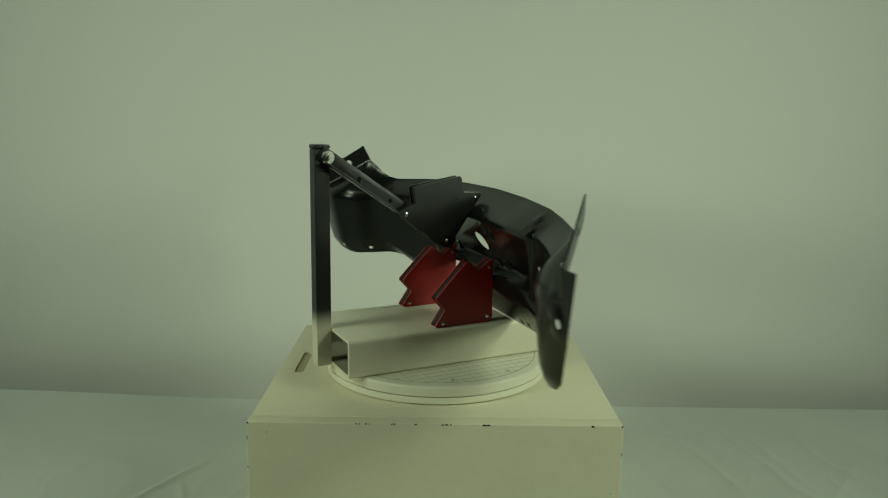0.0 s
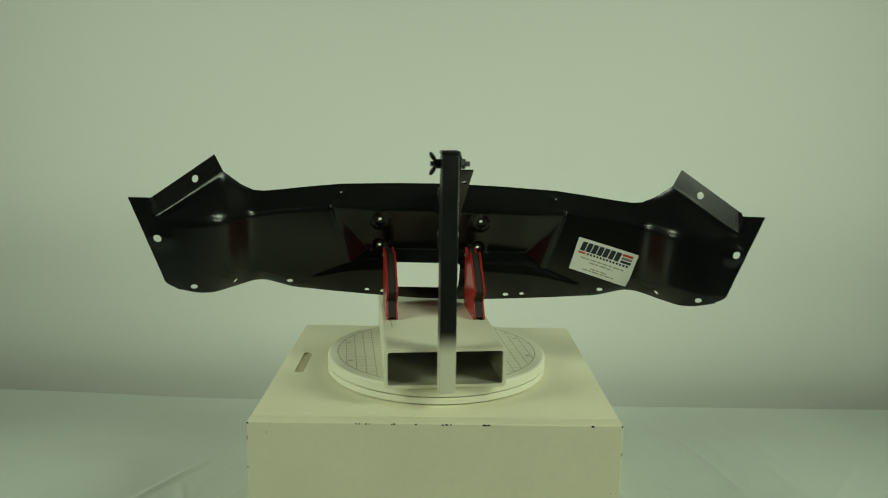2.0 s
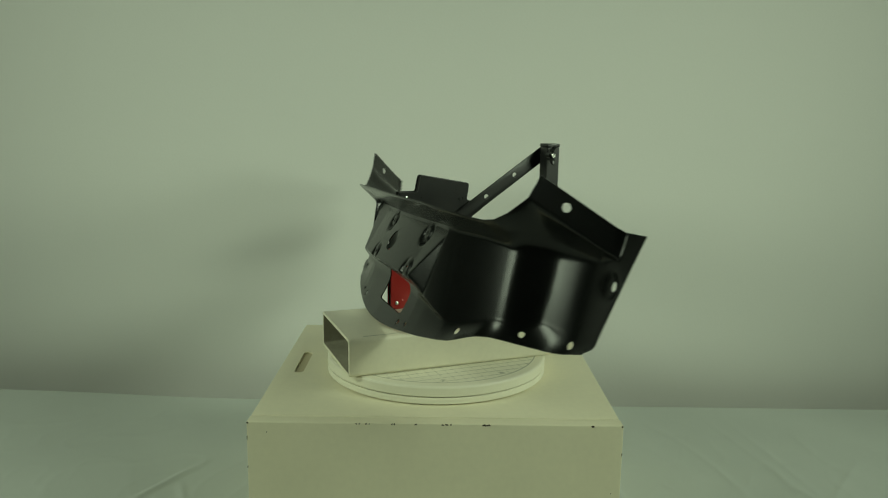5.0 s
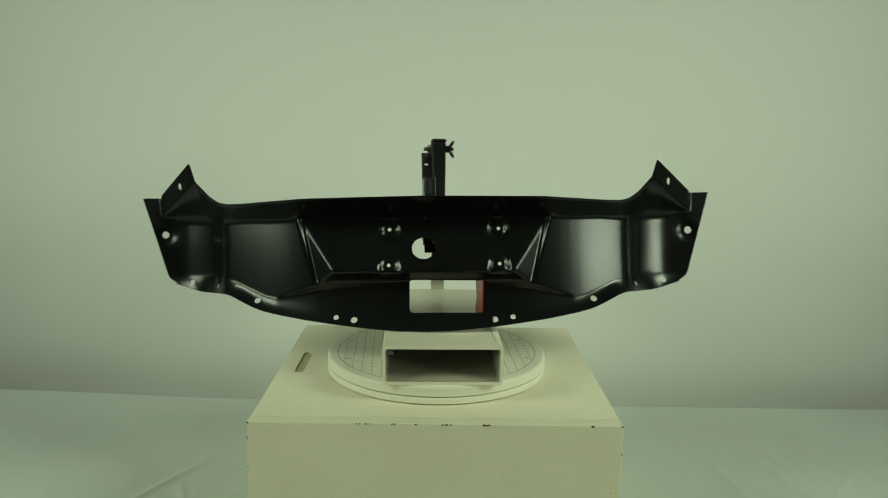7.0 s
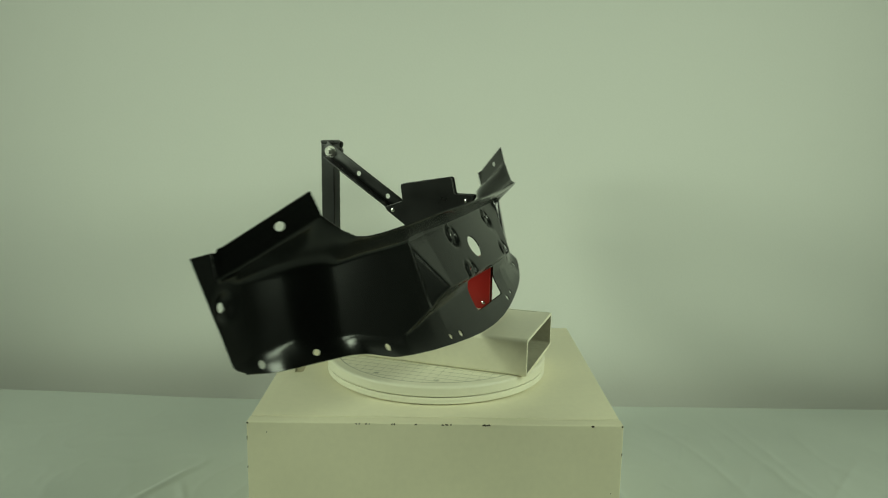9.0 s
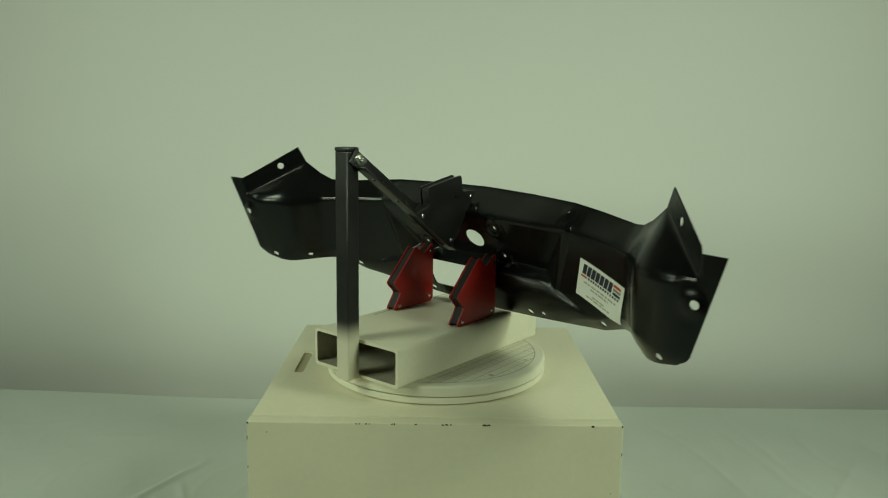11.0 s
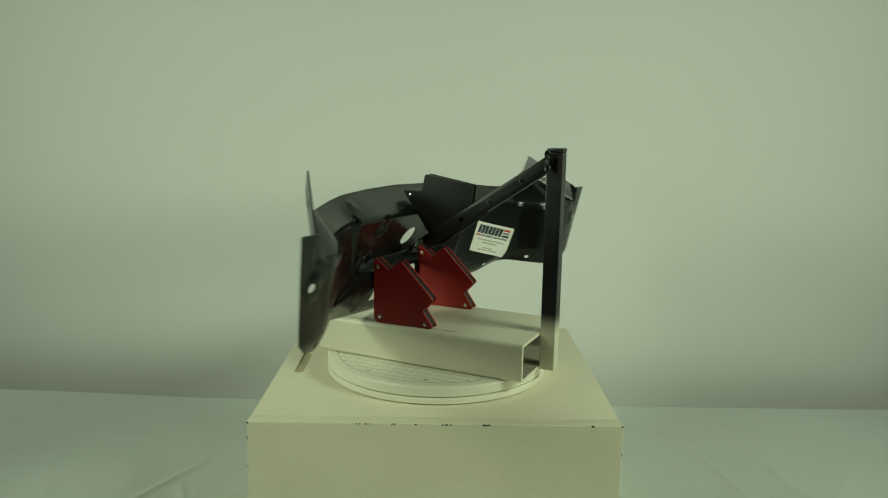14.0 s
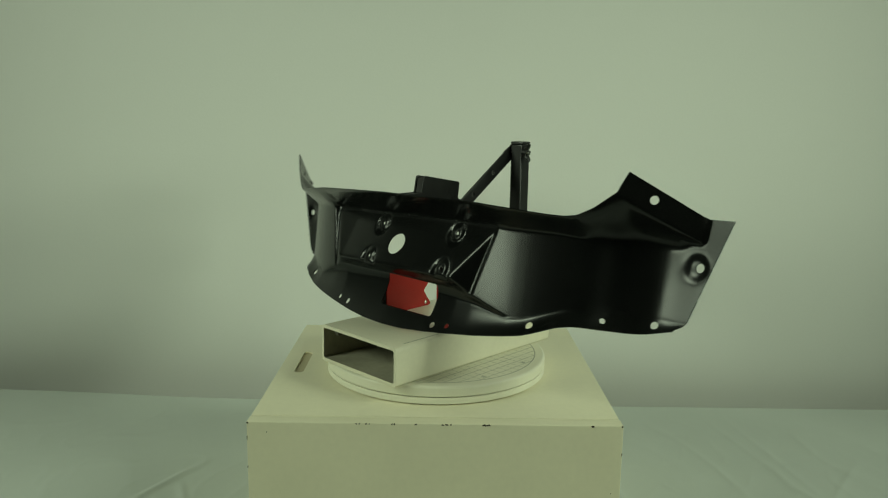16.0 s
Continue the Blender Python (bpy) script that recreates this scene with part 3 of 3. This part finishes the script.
def drawn(sx):
    """One end of the pressing is slightly longer."""
    return sx - 0.0008 * np.clip((-sx - 0.30) / 0.08, 0, 1.3)


def valance_panel():
    ob = thing("valance_panel", "glossy black pressed steel car valance panel with bolt holes", "body panel")
    half = np.unique(np.concatenate([np.linspace(0, 0.30, 131), np.linspace(0.105, 0.175, 64), np.linspace(0.260, 0.320, 41), np.linspace(0.30, 0.4125, 62), [EAR_X - 0.0002, EAR_X + 0.0003, 0.3196, EAR_END - 0.0003, EAR_END + 0.0003]]))
    us = np.concatenate([-half[:0:-1], half])
    rows = []
    for a, b, n in (("b", "a", 14), ("a", "u", 5), ("u", "l", 7), ("l", "c", 30), ("c", "f", 14), ("f", "t", 12)):
        rows += [(a, b, k / n) for k in range(n)]
    rows.append(("f", "t", 1.0))
    verts, faces = [], []
    x = np.abs(us)
    for a, b, t in rows:
        z = np.full_like(x, 0.15)
        xx = x.copy()
        for _ in range(8):
            stretch = np.clip((x - 0.315) / (0.4125 - 0.315), 0, 1)
            xx = x + stretch * np.minimum(0.0, side_x(z) - 0.4125)
            zb, zt = z_bottom(xx), z_top(xx) + np.where(us < 0, 0.0035, 0.0018) * np.clip((xx - EAR_X) / 0.009, 0, 1) * (xx < EAR_END)
            za = z_apron(xx)
            zu = np.maximum(z_under(xx), za + 0.002)
            zl = np.maximum(z_ledge(xx), zu + 0.003)
            key = {"b": zb, "a": za, "u": zu, "l": zl, "c": z_crease(xx), "f": np.minimum(z_fold(xx), zt), "t": zt}
            z = key[a] + (key[b] - key[a]) * t
        verts.append(np.stack([xx * np.sign(us), z], 1))
    n = len(us)
    flat = np.concatenate(verts)
    flat = np.stack([drawn(flat[:, 0]), soft_y(flat[:, 0], flat[:, 1]), flat[:, 1]], 1)
    for j in range(len(rows) - 1):
        for i in range(n - 1):
            faces.append((j * n + i, j * n + i + 1, (j + 1) * n + i + 1, (j + 1) * n + i))
    me = bpy.data.meshes.new("sheet")
    me.from_pydata(flat.tolist(), [], faces)
    bm = bmesh.new()
    bm.from_mesh(me)
    bpy.data.meshes.remove(me)
    bmesh.ops.remove_doubles(bm, verts=bm.verts[:], dist=0.00025)
    bmesh.ops.dissolve_degenerate(bm, edges=bm.edges[:], dist=0.0001)
    # thickness
    bm.normal_update()
    ext = bmesh.ops.solidify(bm, geom=bm.faces[:], thickness=0.0016)
    bmesh.ops.recalc_face_normals(bm, faces=bm.faces[:])
    sheet = part("sheet", bm, BLACK, ob, "glossy black pressed steel sheet", 40)

    def normal(px, pz):
        e = 0.003
        y = soft_y(np.array([px + e, px - e, px, px]), np.array([pz, pz, pz + e, pz - e]), 0.0022, (-1, 1))
        return Vector(((y[0] - y[1]) / (2 * e), -1, (y[2] - y[3]) / (2 * e)))
    holes = [rod((0.0, float(soft_y(np.float64(0), np.float64(0.1705))), 0.1705), normal(0.03, 0.175), 0.0155, 0.02, 36)]
    for px, pz, r in ((0.3406, 0.2467, 0.0050), (0.3802, 0.1722, 0.0052), (0.3412, 0.1048, 0.0046), (0.2941, 0.1070, 0.0036), (0.2262, 0.0979, 0.0046), (0.0922, 0.0787, 0.0044), (0.1161, 0.0813, 0.0036), (0.1555, 0.2262, 0.0018)):
        for s in (-1, 1):
            p = (float(drawn(s * px)), float(soft_y(np.float64(s * px), np.float64(pz), 0.0022, (-1, 1))), pz)
            holes.append(rod(p, normal(s * px, pz), r, 0.014))
    for px, pz in PADS:
        holes.append(rod((px, float(soft_y(np.float64(px), np.float64(pz), 0.0022, (-1, 1))), pz), normal(px, pz), 0.0025, 0.014))
    window = prism([(-p, q) for p, q in rounded([(-0.0195, 0.0870), (0.0832, 0.0862), (0.0832, 0.1262), (-0.0195, 0.1275)], 0.005, 4)], -0.15, 0.0, 0)
    window.transform(Matrix(((0, -1, 0, 0), (1, 0, 0, 0), (0, 0, 1, 0), (0, 0, 0, 1))))
    bmesh.ops.recalc_face_normals(window, faces=window.faces[:])
    cut(sheet, holes + [window])

    # sticker on the rear of one wing: white, with plain printed shapes
    c1, c2, c3, c4 = (np.array(p) for p in ((-0.189, 0.1757), (-0.2689, 0.1563), (-0.2585, 0.1065), (-0.1795, 0.1271)))

    # rear of the sheet under the sticker, over a regular grid
    GRID = np.linspace(0, 1, 25)
    v, u = (k[..., None] for k in np.meshgrid(GRID, GRID, indexing="ij"))
    p = (c1 * (1 - u) + c2 * u) * (1 - v) + (c4 * (1 - u) + c3 * u) * v
    rear, slopes, e = soft_y(p[..., 0], p[..., 1]), 1.0, 0.001
    for dx, dz in ((e, 0.0), (0.0, e)):
        slopes = slopes + ((soft_y(p[..., 0] + dx, p[..., 1] + dz) - soft_y(p[..., 0] - dx, p[..., 1] - dz)) / (2 * e)) ** 2
    rear = rear + 0.0019 * np.sqrt(slopes) + 0.0003
    for _ in range(3):
        wide = np.pad(rear, 1, mode="edge")
        rear = np.maximum(rear, (wide[:-2, 1:-1] + wide[2:, 1:-1] + wide[1:-1, :-2] + wide[1:-1, 2:]) / 4)

    def print_patch(u0, u1, v0, v1, lift, skew=0.0, nu=10, nv=6):
        bm = bmesh.new()
        v, u = np.meshgrid(np.linspace(0, 1, nv + 1), np.linspace(0, 1, nu + 1), indexing="ij")
        u = (u0 + (u1 - u0) * u + skew * (1 - v))[..., None]
        v = (v0 + (v1 - v0) * v)[..., None]
        p = (c1 * (1 - u) + c2 * u) * (1 - v) + (c4 * (1 - u) + c3 * u) * v
        y = np.interp(np.clip(v, 0, 1), GRID, np.arange(len(GRID)))[..., 0]
        j = np.minimum(y.astype(int), len(GRID) - 2)
        i = np.minimum((np.clip(u[..., 0], 0, 1) * (len(GRID) - 1)).astype(int), len(GRID) - 2)
        fj, fi = y - j, np.clip(u[..., 0], 0, 1) * (len(GRID) - 1) - i
        y = (rear[j, i] * (1 - fi) + rear[j, i + 1] * fi) * (1 - fj) + (rear[j + 1, i] * (1 - fi) + rear[j + 1, i + 1] * fi) * fj + lift
        g = [[bm.verts.new((p[j, i, 0], y[j, i], p[j, i, 1])) for i in range(nu + 1)] for j in range(nv + 1)]
        for j in range(nv):
            for i in range(nu):
                bm.faces.new((g[j][i], g[j][i + 1], g[j + 1][i + 1], g[j + 1][i]))
        ext = bmesh.ops.extrude_face_region(bm, geom=bm.faces[:])
        for v in ext["geom"]:
            if isinstance(v, bmesh.types.BMVert):
                v.co.y -= 0.0005
        bmesh.ops.recalc_face_normals(bm, faces=bm.faces[:])
        return bm
    sticker = part("sticker", print_patch(0, 1, 0, 1, 0.0004), PAPER, ob, "white rectangular paper sticker with printed shapes")
    # seven bold slanting blocks, a striped mark after them, a row of small dashes and grey lines below
    for k in range(7):
        u = 0.075 + k * 0.096
        part("printed_block", print_patch(u, u + 0.080, 0.09, 0.36, 0.0006, 0.020, 2, 2), NAVY, sticker, "dark navy printed block")
    for v, ink in ((0.09, ORANGE), (0.19, GREY_INK), (0.29, NAVY)):
        part("printed_bar", print_patch(0.765, 0.93, v, v + 0.07, 0.0006, 0.006, 3, 1), ink, sticker)
    part("printed_bar", print_patch(0.06, 0.19, 0.40, 0.45, 0.0006, 0.0, 2, 1), ORANGE, sticker, "orange printed bar")
    for k in range(13):
        u = 0.215 + k * 0.055
        part("printed_dash", print_patch(u, u + 0.032, 0.395, 0.455, 0.0006, 0.0, 1, 1), NAVY, sticker, "small dark printed dash")
    for u0, u1, v in ((0.13, 0.86, 0.545), (0.30, 0.70, 0.635), (0.35, 0.62, 0.80), (0.22, 0.76, 0.87)):
        u, k = u0, 0
        while u < u1:
            w = (0.085, 0.05, 0.11, 0.065)[k % 4]
            part("printed_line", print_patch(u, min(u1, u + w), v, v + 0.042, 0.0006, 0.0, 3, 1), PALE_INK, sticker)
            u, k = u + w + 0.018, k + 1
    return ob


# ---- put the place together ----
room()
table_cloth()
pedestal()
TABLE = turntable()
STAND = display_stand()
RED_LABEL = "red arrow-shaped welding magnet standing on the cream tube"
MAGNET_E = arrow_magnet(RED, RED_LABEL)
MAGNET_W = copy_thing(MAGNET_E, Matrix())
MAGNET_TOP = arrow_magnet(BLACK_PAINT, "black arrow-shaped welding magnet between brace and panel", 1.06)
PANEL = valance_panel()


def motions():
    """Everything on the turntable turns with it at a nearly even pace, once in 10.3 seconds."""
    heel = TUBE_TOP + 0.0015
    places = (
        (TABLE, pose(0, 0, 0)),
        (STAND, pose(0, 0, 0)),
        (MAGNET_E, pose(0.0645, -0.0598, heel, -45, 0, 0)),
        (MAGNET_W, pose(-0.0545, -0.0513, heel, -45, 0, 0)),
        (MAGNET_TOP, pose(-0.0130, -0.0035, 0.1625, -9.8, 0, 0)),
        (PANEL, pose(-0.0135, 0, 0, 0, -1.51, -3.75)),
    )
    # degrees by which the motor runs ahead of or behind its even pace, every half second
    drift = (0.1, 0.1, -1.1, -1.7, -0.35, -0.4, -0.4, -0.3, -0.6, -0.3, 0.0, 0.0, 0.0, -0.15, 0.75, 0.9, -0.25, -0.65, -0.5,
             -0.5, -0.5, -0.5, -0.5, -0.5, -1.5, 0.1, 1.1, -0.1, -1.3, -0.4, 0.05, -0.5, -0.5)
    for ob, base in places:
        walk(ob, [(0.5 * k, pose(0, 0, 0, 0, 0, -242.22 + 17.471 * k + d) @ base) for k, d in enumerate(drift)])


motions()
